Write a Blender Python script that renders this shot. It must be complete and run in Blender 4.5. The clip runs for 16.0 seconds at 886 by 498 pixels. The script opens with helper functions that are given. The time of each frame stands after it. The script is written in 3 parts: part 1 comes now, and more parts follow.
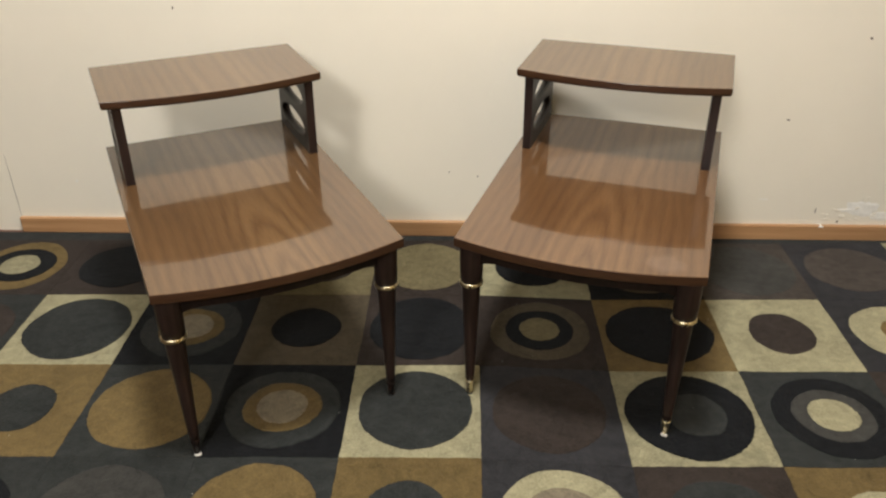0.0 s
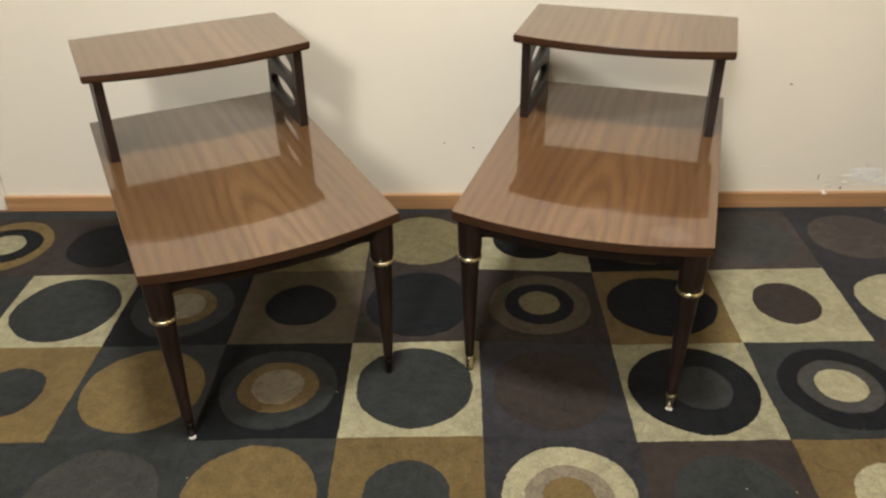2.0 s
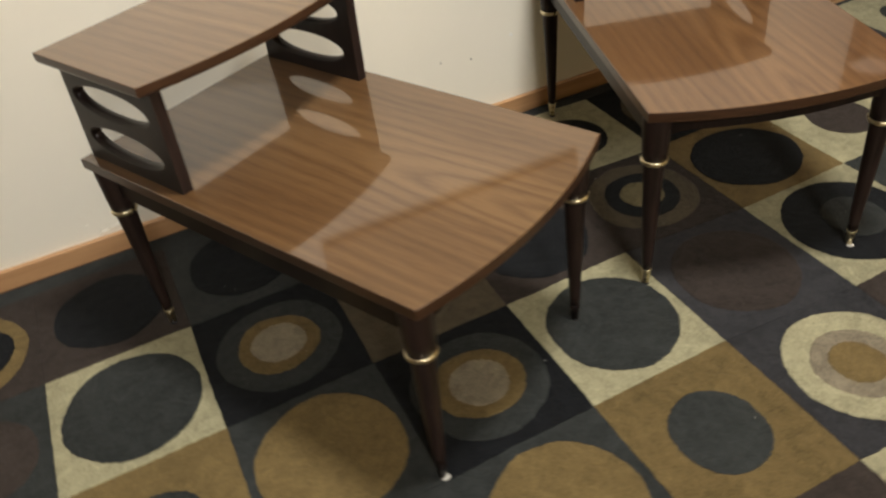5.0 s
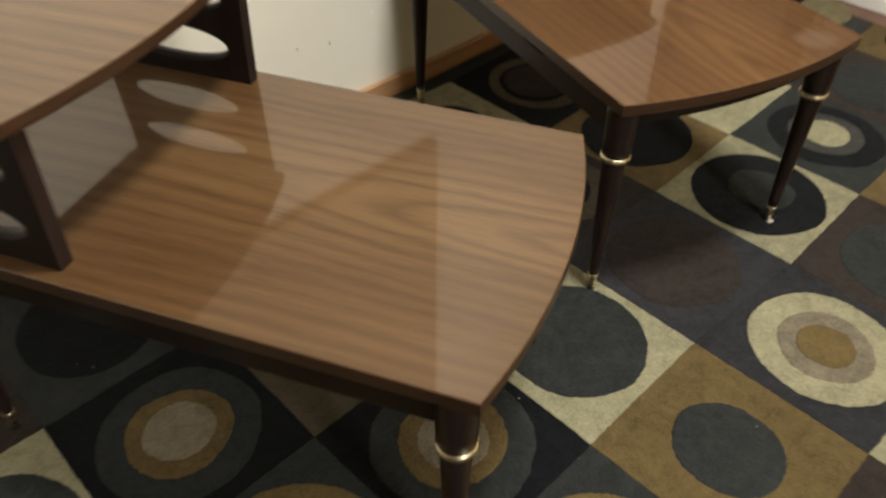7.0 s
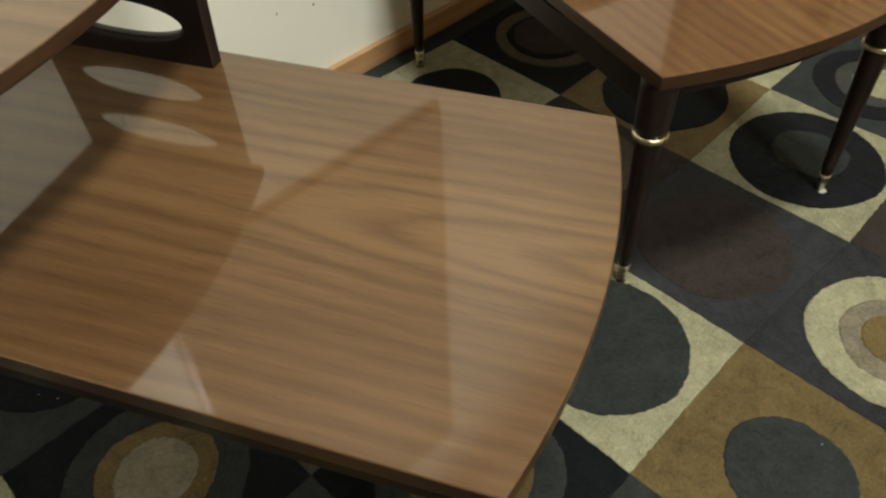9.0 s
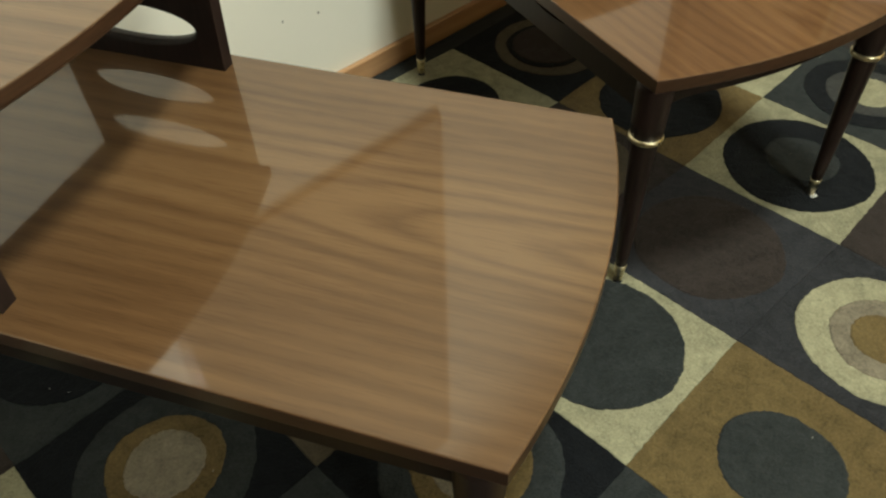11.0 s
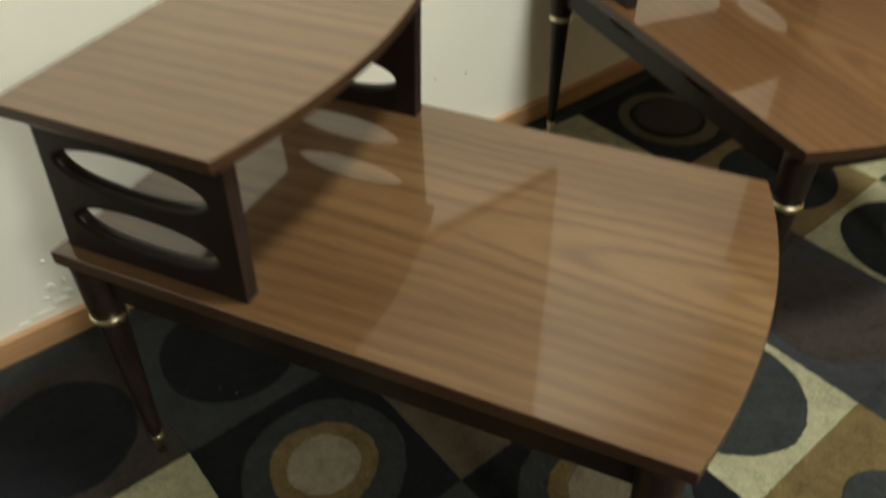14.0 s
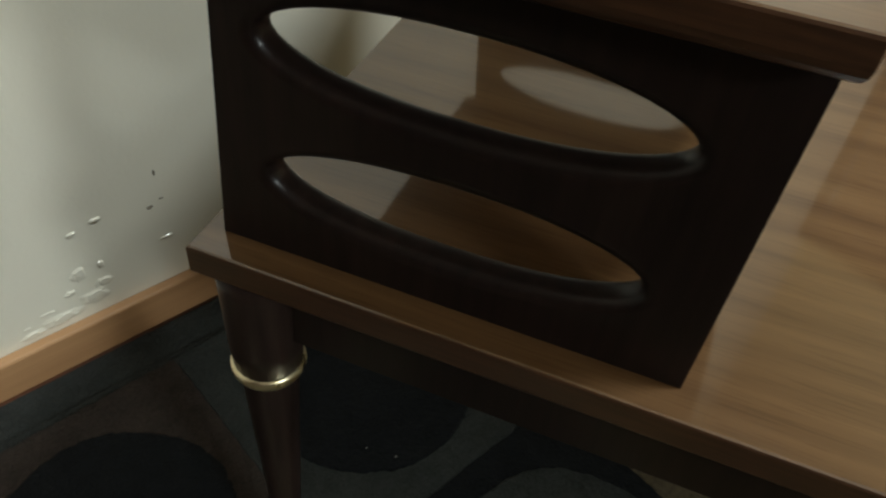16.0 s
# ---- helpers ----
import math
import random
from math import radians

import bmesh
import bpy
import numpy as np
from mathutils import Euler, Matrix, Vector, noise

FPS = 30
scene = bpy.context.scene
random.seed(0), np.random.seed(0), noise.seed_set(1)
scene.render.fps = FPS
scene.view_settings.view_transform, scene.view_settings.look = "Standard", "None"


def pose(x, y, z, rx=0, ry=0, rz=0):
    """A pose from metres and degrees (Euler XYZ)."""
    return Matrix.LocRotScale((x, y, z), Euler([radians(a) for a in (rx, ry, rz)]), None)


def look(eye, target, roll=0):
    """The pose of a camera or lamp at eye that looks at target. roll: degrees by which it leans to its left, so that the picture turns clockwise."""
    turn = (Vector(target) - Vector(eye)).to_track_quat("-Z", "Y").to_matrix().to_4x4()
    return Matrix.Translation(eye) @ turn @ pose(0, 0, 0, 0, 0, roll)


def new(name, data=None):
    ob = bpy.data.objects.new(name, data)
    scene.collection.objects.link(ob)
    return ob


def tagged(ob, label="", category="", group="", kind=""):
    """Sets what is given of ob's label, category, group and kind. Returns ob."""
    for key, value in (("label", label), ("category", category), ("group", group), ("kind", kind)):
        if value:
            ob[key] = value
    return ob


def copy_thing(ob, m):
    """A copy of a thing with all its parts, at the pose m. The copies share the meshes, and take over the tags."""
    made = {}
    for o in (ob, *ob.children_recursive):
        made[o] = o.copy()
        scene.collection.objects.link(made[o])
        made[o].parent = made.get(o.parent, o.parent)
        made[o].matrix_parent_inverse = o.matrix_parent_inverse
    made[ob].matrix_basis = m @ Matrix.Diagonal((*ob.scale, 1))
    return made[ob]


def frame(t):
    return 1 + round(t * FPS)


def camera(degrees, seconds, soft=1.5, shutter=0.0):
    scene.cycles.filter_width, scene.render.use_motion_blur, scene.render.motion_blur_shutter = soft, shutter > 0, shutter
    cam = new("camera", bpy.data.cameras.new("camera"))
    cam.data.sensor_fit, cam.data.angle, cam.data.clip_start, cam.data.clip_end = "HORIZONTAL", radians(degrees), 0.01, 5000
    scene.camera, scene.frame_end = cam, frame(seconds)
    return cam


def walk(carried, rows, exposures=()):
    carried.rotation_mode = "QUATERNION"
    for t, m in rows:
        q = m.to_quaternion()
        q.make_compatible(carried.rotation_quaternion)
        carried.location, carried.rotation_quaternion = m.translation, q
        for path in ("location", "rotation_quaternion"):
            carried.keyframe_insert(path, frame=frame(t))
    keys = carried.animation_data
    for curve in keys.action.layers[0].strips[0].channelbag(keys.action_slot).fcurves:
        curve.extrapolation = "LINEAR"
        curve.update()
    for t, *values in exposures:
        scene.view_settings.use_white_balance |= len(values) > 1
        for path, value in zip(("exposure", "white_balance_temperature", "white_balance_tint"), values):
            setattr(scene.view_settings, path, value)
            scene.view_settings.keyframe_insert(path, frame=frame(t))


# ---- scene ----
cam = camera(57.7, 16.0, 2.3, 0.85)
PATH = [
    (0, (-0.04, -1.201, 1.181), (-0.089, 0.538, 0.195), -0.2),
    (0.5, (-0.041, -1.19, 1.183), (-0.094, 0.546, 0.192), -0.1),
    (1, (-0.03, -1.191, 1.176), (-0.075, 0.534, 0.165), -0.1),
    (1.5, (-0.04, -1.172, 1.172), (-0.076, 0.54, 0.139), -0.4),
    (2, (-0.048, -1.156, 1.158), (-0.082, 0.549, 0.113), -0.9),
    (2.5, (-0.041, -1.085, 1.147), (-0.102, 0.605, 0.08), -1.3),
    (3, (-0.053, -1.001, 1.144), (-0.175, 0.671, 0.054), -2.9),
    (3.5, (-0.159, -0.953, 1.118), (-0.145, 0.675, -0.045), -2.2),
    (4, (-0.421, -0.87, 1.121), (-0.203, 0.694, -0.106), -4.3),
    (4.2, (-0.502, -0.852, 1.1), (-0.211, 0.686, -0.148), -5.8),
    (6.3, (-1.138, -0.514, 1.131), (-0.108, 0.732, -0.046), -1.5),
    (6.5, (-1.106, -0.483, 1.112), (-0.027, 0.714, -0.072), -0.7),
    (7, (-0.951, -0.33, 1.036), (0.093, 0.726, -0.304), 0.8),
    (7.5, (-0.87, -0.224, 0.988), (0.123, 0.802, -0.412), -1),
    (8, (-0.838, -0.204, 0.963), (0.123, 0.801, -0.475), -1.8),
    (8.5, (-0.819, -0.191, 0.97), (0.144, 0.816, -0.465), -2.2),
    (9, (-0.812, -0.196, 0.971), (0.143, 0.809, -0.471), -2.2),
    (11.5, (-0.866, -0.237, 0.992), (0.135, 0.785, -0.406), -1.3),
    (12, (-0.889, -0.268, 1.003), (0.147, 0.754, -0.369), -0.4),
    (12.5, (-0.9, -0.289, 1.001), (0.155, 0.697, -0.384), 1.8),
    (13, (-0.889, -0.278, 0.993), (0.14, 0.734, -0.392), 2.5),
    (13.5, (-0.892, -0.24, 0.972), (0.052, 0.834, -0.427), -3.7),
    (14, (-1.03, -0.203, 1.032), (-0.078, 0.983, -0.266), -0.5),
    (14.2, (-1.056, -0.172, 1.058), (-0.008, 0.962, -0.208), 0.8),
    (14.5, (-1.099, -0.034, 1.036), (-0.061, 0.993, -0.315), 4.3),
    (15, (-1.098, 0.284, 0.782), (-0.027, 1.304, -0.525), 6.5),
    (15.3, (-1.081, 0.333, 0.726), (0.063, 1.325, -0.6), 9.4),
    (15.5, (-1.058, 0.333, 0.727), (0.024, 1.327, -0.625), 7.3),
    (16, (-1.059, 0.345, 0.723), (-0.019, 1.364, -0.677), 6),
]
walk(cam, [(t, look(eye, target, roll)) for t, eye, target, roll in PATH], [(0, 0.23, 6420, 9), (2, 0.26, 6440, 9), (4.2, 0.23, 6480, 9), (6.3, 0.17, 6450, 6), (7.5, 0.13, 6400, 6), (9.2, 0.09, 6200, -3), (11.3, 0.11, 6200, -7), (13, 0.11, 6200, -7), (13.5, 0.09, 6220, -3), (14.5, 0.05, 6080, -4), (15.2, -0.06, 5780, -3), (16, -0.10, 5780, -4)])

# ---- light ----
world = bpy.data.worlds.new("world")
scene.world = world
world.use_nodes = True
world.node_tree.nodes["Background"].inputs[0].default_value = (0.9, 0.85, 0.75, 1)
world.node_tree.nodes["Background"].inputs[1].default_value = 0.006

# both lamps are out of view, placed to cast the tables' shadows
NEAR_LAMP, FAR_LAMP, CEILING = (-0.08, -0.20, 2.95), (-1.00, -3.30, 2.72), 3.05
GLOW = (1.0, 0.965, 0.925)
downlight = bpy.data.lights.new("downlight_bulb", "AREA")
downlight.shape, downlight.size, downlight.energy, downlight.color = "DISK", 0.44, 74, GLOW
new("downlight_bulb", downlight).location = NEAR_LAMP
bulb = bpy.data.lights.new("far_bulb", "POINT")
bulb.energy, bulb.shadow_soft_size, bulb.color = 238, 0.34, GLOW
new("far_bulb", bulb).location = FAR_LAMP


# ---- materials ----
W, D, DU = 0.488, 0.763, 0.277
H1, H2, THICK = 0.411, 0.614, 0.020


def material(name, rough=0.5, metal=0.0, coat=0.0):
    m = bpy.data.materials.new(name)
    m.use_nodes = True
    b = m.node_tree.nodes["Principled BSDF"]
    b.inputs["Roughness"].default_value = rough
    b.inputs["Metallic"].default_value = metal
    b.inputs["Coat Weight"].default_value = coat
    return m, m.node_tree, b


def node(nt, kind, **sets):
    n = nt.nodes.new(kind)
    for k, v in sets.items():
        if k in n.inputs:
            n.inputs[k].default_value = v
    return n


def noise_tex(nt, vec, scale, detail=4, rough=0.55, distort=0.0):
    n = node(nt, "ShaderNodeTexNoise", Scale=scale, Detail=detail, Roughness=rough, Distortion=distort)
    if vec is not None:
        nt.links.new(vec, n.inputs["Vector"])
    return n.outputs["Fac"]


def ramp(nt, fac, stops):
    n = nt.nodes.new("ShaderNodeValToRGB")
    el = n.color_ramp.elements
    while len(el) < len(stops):
        el.new(0.5)
    for e, (p, c) in zip(el, stops):
        e.position = p
        e.color = (*c, 1) if len(c) == 3 else c
    nt.links.new(fac, n.inputs[0])
    return n.outputs[0]


def mix(nt, fac, a, b, blend="MIX"):
    n = nt.nodes.new("ShaderNodeMix")
    n.data_type, n.blend_type = "RGBA", blend
    for sock, v in ((n.inputs[0], fac), (n.inputs[6], a), (n.inputs[7], b)):
        if isinstance(v, (int, float)):
            sock.default_value = v
        elif isinstance(v, tuple):
            sock.default_value = (*v, 1)
        else:
            nt.links.new(v, sock)
    return n.outputs[2]


def maths(nt, op, a, b=0.0, c=0.0):
    n = nt.nodes.new("ShaderNodeMath")
    n.operation = op
    for sock, v in zip(n.inputs, (a, b, c)):
        if isinstance(v, (int, float)):
            sock.default_value = v
        else:
            nt.links.new(v, sock)
    return n.outputs[0]


def coords(nt, kind="Object", scale=(1, 1, 1), loc=(0, 0, 0), rot=(0, 0, 0)):
    t = nt.nodes.new("ShaderNodeTexCoord")
    m = nt.nodes.new("ShaderNodeMapping")
    m.inputs["Scale"].default_value = scale
    m.inputs["Location"].default_value = loc
    m.inputs["Rotation"].default_value = rot
    nt.links.new(t.outputs[kind], m.inputs["Vector"])
    return m.outputs[0]


def bump(nt, bsdf, height, strength=0.3, distance=0.002):
    n = node(nt, "ShaderNodeBump", Strength=strength, Distance=distance)
    nt.links.new(height, n.inputs["Height"])
    nt.links.new(n.outputs[0], bsdf.inputs["Normal"])


def laminate(name, shift, haze=None, dye=(1.0, 1.0, 1.0)):
    """Walnut-print laminate, grain along the table's depth (local y), under a clear gloss. haze: a pale spot painted in
    (x, y, radius).
    """
    m, nt, b = material(name, 0.4)
    raw = coords(nt, "Object")
    warp = noise_tex(nt, coords(nt, "Object", (7, 1.6, 1), (shift, 0, 0)), 1.0, 3)
    ripple = noise_tex(nt, coords(nt, "Object", (38, 5.5, 1), (shift, 0, 0)), 1.0, 3)
    sep = nt.nodes.new("ShaderNodeSeparateXYZ")
    nt.links.new(raw, sep.inputs[0])
    # slice through a slanted trunk: nested arches that point to the back
    bend = maths(nt, "ADD", maths(nt, "MULTIPLY", maths(nt, "SUBTRACT", warp, 0.5), 0.045), maths(nt, "MULTIPLY", maths(nt, "SUBTRACT", ripple, 0.5), 0.014))
    x = maths(nt, "ADD", maths(nt, "SUBTRACT", sep.outputs[0], 0.257), bend)
    y = maths(nt, "MULTIPLY", maths(nt, "SMOOTH_MIN", maths(nt, "ADD", sep.outputs[1], 0.134), 0.46, 0.10), 0.125)
    r = maths(nt, "SQRT", maths(nt, "ADD", maths(nt, "MULTIPLY", x, x), maths(nt, "MULTIPLY", y, y)))
    r = maths(nt, "ADD", r, maths(nt, "MULTIPLY", maths(nt, "SUBTRACT", ripple, 0.5), 0.007))
    rings = maths(nt, "FRACT", maths(nt, "MULTIPLY", r, 46.0))
    ringc = ramp(nt, rings, [(0.0, (0.35, 0.35, 0.35)), (0.30, (1, 1, 1)), (0.66, (0.6, 0.6, 0.6)), (0.86, (0.16, 0.16, 0.16)), (1.0, (0.35, 0.35, 0.35))])
    fibre = noise_tex(nt, coords(nt, "Object", (190, 6, 20), (shift, 0, 0)), 1.0, 5, 0.68)
    pores = noise_tex(nt, coords(nt, "Object", (800, 26, 40), (shift, 0, 0)), 1.0, 2, 0.5)
    broad = noise_tex(nt, coords(nt, "Object", (14, 1.3, 3), (shift, 0, 0)), 1.0, 3)
    streak = noise_tex(nt, coords(nt, "Object", (52, 3.4, 3), (shift, 0, 0)), 1.0, 4, 0.55, 0.35)
    # the ring lines fade in and out, and show best round the heart
    heart = ramp(nt, maths(nt, "ABSOLUTE", x), [(0.03, (0.40, 0.40, 0.40)), (0.11, (0.16, 0.16, 0.16))])
    patch = maths(nt, "MULTIPLY", heart, maths(nt, "ADD", 0.35, maths(nt, "MULTIPLY", noise_tex(nt, coords(nt, "Object", (17, 4, 1), (shift, 5, 0)), 1.0, 2), 1.2)))
    tone = maths(nt, "ADD", maths(nt, "MULTIPLY", ringc, patch), maths(nt, "ADD", maths(nt, "MULTIPLY", fibre, 0.22), maths(nt, "ADD", maths(nt, "MULTIPLY", streak, 0.25), maths(nt, "MULTIPLY", broad, 0.28))))
    col = ramp(nt, tone, [(0.31, (0.074, 0.0365, 0.0142)), (0.50, (0.105, 0.0550, 0.0220)), (0.70, (0.139, 0.0765, 0.0315))])
    dark = ramp(nt, pores, [(0.35, (0.84, 0.81, 0.79)), (0.47, (1, 1, 1))])
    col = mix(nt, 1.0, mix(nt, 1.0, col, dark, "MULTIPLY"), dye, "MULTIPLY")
    smudge = noise_tex(nt, coords(nt, "Object", (5, 5, 5)), 1.0, 4, 0.6)
    gloss = ramp(nt, smudge, [(0.35, (0.04, 0.04, 0.04)), (0.75, (0.09, 0.09, 0.09))])
    # pale haze painted into the colour, with a rougher gloss
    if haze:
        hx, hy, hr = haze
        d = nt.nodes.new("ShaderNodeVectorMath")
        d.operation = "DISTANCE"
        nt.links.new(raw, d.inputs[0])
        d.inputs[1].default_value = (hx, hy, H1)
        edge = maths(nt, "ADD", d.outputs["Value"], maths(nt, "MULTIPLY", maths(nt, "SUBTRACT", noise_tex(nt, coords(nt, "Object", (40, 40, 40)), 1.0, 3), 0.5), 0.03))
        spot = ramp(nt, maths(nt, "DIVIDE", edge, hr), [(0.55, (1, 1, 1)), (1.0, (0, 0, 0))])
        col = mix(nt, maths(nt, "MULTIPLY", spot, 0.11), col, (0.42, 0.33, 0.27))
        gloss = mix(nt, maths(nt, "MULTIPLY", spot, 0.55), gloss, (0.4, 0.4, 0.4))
    nt.links.new(col, b.inputs["Base Color"])
    b.inputs["Specular IOR Level"].default_value = 0.12
    b.inputs["Coat Weight"].default_value = 1.0
    b.inputs["Coat IOR"].default_value = 1.63
    nt.links.new(gloss, b.inputs["Coat Roughness"])
    bump(nt, b, fibre, 0.04, 0.0005)
    return m


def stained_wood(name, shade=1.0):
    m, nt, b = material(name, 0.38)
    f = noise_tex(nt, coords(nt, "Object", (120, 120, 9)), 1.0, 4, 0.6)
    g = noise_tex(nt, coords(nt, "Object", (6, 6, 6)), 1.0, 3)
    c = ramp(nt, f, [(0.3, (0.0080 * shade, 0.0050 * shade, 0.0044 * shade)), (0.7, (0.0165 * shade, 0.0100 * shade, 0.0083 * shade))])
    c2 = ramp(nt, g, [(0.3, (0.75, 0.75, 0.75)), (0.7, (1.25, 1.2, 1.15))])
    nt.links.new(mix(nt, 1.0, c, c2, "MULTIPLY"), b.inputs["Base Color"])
    b.inputs["Coat Weight"].default_value = 0.14
    b.inputs["Coat Roughness"].default_value = 0.2
    b.inputs["Specular IOR Level"].default_value = 0.14
    bump(nt, b, f, 0.08, 0.0006)
    return m


def edge_band(name):
    """Dark walnut edging round the tops, grain running along."""
    m, nt, b = material(name, 0.3)
    f = noise_tex(nt, coords(nt, "Object", (26, 26, 420)), 1.0, 4, 0.6)
    c = ramp(nt, f, [(0.3, (0.029, 0.013, 0.0064)), (0.7, (0.060, 0.0275, 0.0130))])
    nt.links.new(c, b.inputs["Base Color"])
    b.inputs["Coat Weight"].default_value = 0.2
    b.inputs["Coat Roughness"].default_value = 0.35
    b.inputs["Specular IOR Level"].default_value = 0.35
    return m


def brass(name):
    m, nt, b = material(name, 0.22, 1.0)
    f = noise_tex(nt, coords(nt, "Object", (90, 90, 90)), 1.0, 3)
    nt.links.new(ramp(nt, f, [(0.3, (0.72, 0.60, 0.36)), (0.7, (0.90, 0.81, 0.58))]), b.inputs["Base Color"])
    nt.links.new(ramp(nt, f, [(0.3, (0.22, 0.22, 0.22)), (0.7, (0.42, 0.42, 0.42))]), b.inputs["Roughness"])
    return m


def pile(name, colour, spread=0.22):
    """Cut wool pile of one yarn colour: mottled, brushed patches, tufts."""
    m, nt, b = material(name, 0.95)
    b.inputs["Specular IOR Level"].default_value = 0.04
    b.inputs["Sheen Weight"].default_value = 0.04
    b.inputs["Sheen Roughness"].default_value = 0.45
    info = nt.nodes.new("ShaderNodeObjectInfo")
    geo = nt.nodes.new("ShaderNodeNewGeometry")
    tuft = noise_tex(nt, geo.outputs["Position"], 230.0, 3, 0.7)
    brushed = noise_tex(nt, geo.outputs["Position"], 38.0, 6, 0.72, 0.6)
    wide = noise_tex(nt, geo.outputs["Position"], 8.0, 4, 0.6)
    k = maths(nt, "ADD", maths(nt, "MULTIPLY", tuft, 0.62), maths(nt, "ADD", maths(nt, "MULTIPLY", brushed, 0.72), maths(nt, "MULTIPLY", wide, 0.42)))
    k = maths(nt, "MULTIPLY", maths(nt, "ADD", k, maths(nt, "MULTIPLY", info.outputs["Random"], 0.14)), 0.58)
    lo, hi = tuple(v * (1 - 2.6 * spread) for v in colour), tuple(min(1, v * (1 + 2.6 * spread)) for v in colour)
    nt.links.new(ramp(nt, k, [(0.36, lo), (0.74, hi)]), b.inputs["Base Color"])
    h = maths(nt, "ADD", maths(nt, "MULTIPLY", tuft, 0.6), maths(nt, "MULTIPLY", brushed, 0.9))
    bump(nt, b, h, 0.9, 0.006)
    return m


def wall_paint(name, colour):
    m, nt, b = material(name, 0.42)
    g = nt.nodes.new("ShaderNodeNewGeometry").outputs["Position"]
    big = noise_tex(nt, g, 2.3, 4, 0.6)
    fine = noise_tex(nt, g, 160.0, 3, 0.6)
    soft = noise_tex(nt, g, 14.0, 4, 0.55)
    c = ramp(nt, big, [(0.3, tuple(v * 0.95 for v in colour)), (0.7, colour)])
    nt.links.new(c, b.inputs["Base Color"])
    h = maths(nt, "ADD", maths(nt, "MULTIPLY", fine, 0.25), soft)
    bump(nt, b, h, 0.16, 0.004)
    return m


def plain(name, lo, hi, rough=0.5, scale=(30, 30, 30), relief=0.1, coat=0.0):
    m, nt, b = material(name, rough, 0.0, coat)
    f = noise_tex(nt, coords(nt, "Object", scale), 1.0, 4, 0.6)
    nt.links.new(ramp(nt, f, [(0.3, lo), (0.7, hi)]), b.inputs["Base Color"])
    bump(nt, b, f, relief, 0.001)
    return m


LAMINATE = laminate("walnut_laminate", 0.0)
HAZED = laminate("hazed_walnut_laminate", 3.7, (0.412, 0.028, 0.042), (1.05, 0.97, 0.93))
STAINED = stained_wood("dark_stained_wood")
LIGHTER_STAIN = stained_wood("lighter_stained_wood", 1.9)
EDGE = edge_band("walnut_edge")
BRASS = brass("brass")
YARN = {
    "cream": pile("cream_yarn", (0.272, 0.250, 0.155)),
    "khaki": pile("khaki_yarn", (0.140, 0.118, 0.064)),
    "gold": pile("gold_yarn", (0.128, 0.090, 0.037)),
    "slate": pile("slate_yarn", (0.027, 0.029, 0.0275)),
    "grey": pile("grey_yarn", (0.042, 0.041, 0.037)),
    "brown": pile("brown_yarn", (0.034, 0.0265, 0.0225)),
    "black": pile("black_yarn", (0.0082, 0.0088, 0.0098)),
    "beige": pile("beige_yarn", (0.185, 0.155, 0.108)),
    "charcoal": pile("charcoal_yarn", (0.0295, 0.0290, 0.0310)),
    "mushroom": pile("mushroom_yarn", (0.056, 0.047, 0.040)),
    "taupe": pile("taupe_yarn", (0.072, 0.058, 0.038)),
}
WALL = wall_paint("cream_wall_paint", (0.80, 0.75, 0.635))
YELLOW = wall_paint("yellow_wall_paint", (0.66, 0.52, 0.27))
GLOSSY = wall_paint("blistered_wall_paint", (0.80, 0.75, 0.635))
GLOSSY.node_tree.nodes["Principled BSDF"].inputs["Roughness"].default_value = 0.16
CEIL = wall_paint("white_ceiling_paint", (0.66, 0.64, 0.59))
TRIM = plain("oak_baseboard_wood", (0.36, 0.19, 0.085), (0.50, 0.29, 0.14), 0.4, (3, 60, 60), 0.08, 0.3)
WHITE = plain("white_trim_paint", (0.70, 0.68, 0.62), (0.8, 0.78, 0.73), 0.4, (12, 12, 12), 0.05)
FLOORING = plain("red_brown_floorboards", (0.085, 0.034, 0.019), (0.15, 0.062, 0.032), 0.35, (3, 50, 10), 0.1, 0.2)
BLACKED = plain("black_cabinet_lacquer", (0.008, 0.008, 0.010), (0.014, 0.013, 0.014), 0.35)
CHERRY = plain("cherry_wood", (0.042, 0.016, 0.010), (0.074, 0.029, 0.017), 0.35, (60, 60, 6), 0.08, 0.3)
TAN = plain("tan_canvas", (0.28, 0.23, 0.16), (0.36, 0.30, 0.215), 0.8, (8, 8, 8), 0.2)
UMBER = plain("brown_cloth", (0.17, 0.115, 0.078), (0.24, 0.165, 0.115), 0.9, (60, 60, 60), 0.3)
DOORWOOD = plain("brown_door_wood", (0.15, 0.085, 0.048), (0.22, 0.125, 0.072), 0.4, (50, 50, 5), 0.08, 0.2)
DARK_WALL = plain("dark_unseen_wall", (0.03, 0.02, 0.013), (0.06, 0.04, 0.026), 0.6, (30, 30, 3), 0.1)
PLASTER = plain("bare_plaster", (0.74, 0.72, 0.66), (0.85, 0.83, 0.78), 0.8, (60, 60, 60), 0.5)
FELT = plain("white_felt", (0.36, 0.34, 0.30), (0.52, 0.50, 0.45), 0.9, (200, 200, 200), 0.3)
GRIME = plain("dark_scuff", (0.16, 0.14, 0.11), (0.30, 0.26, 0.20), 0.8)


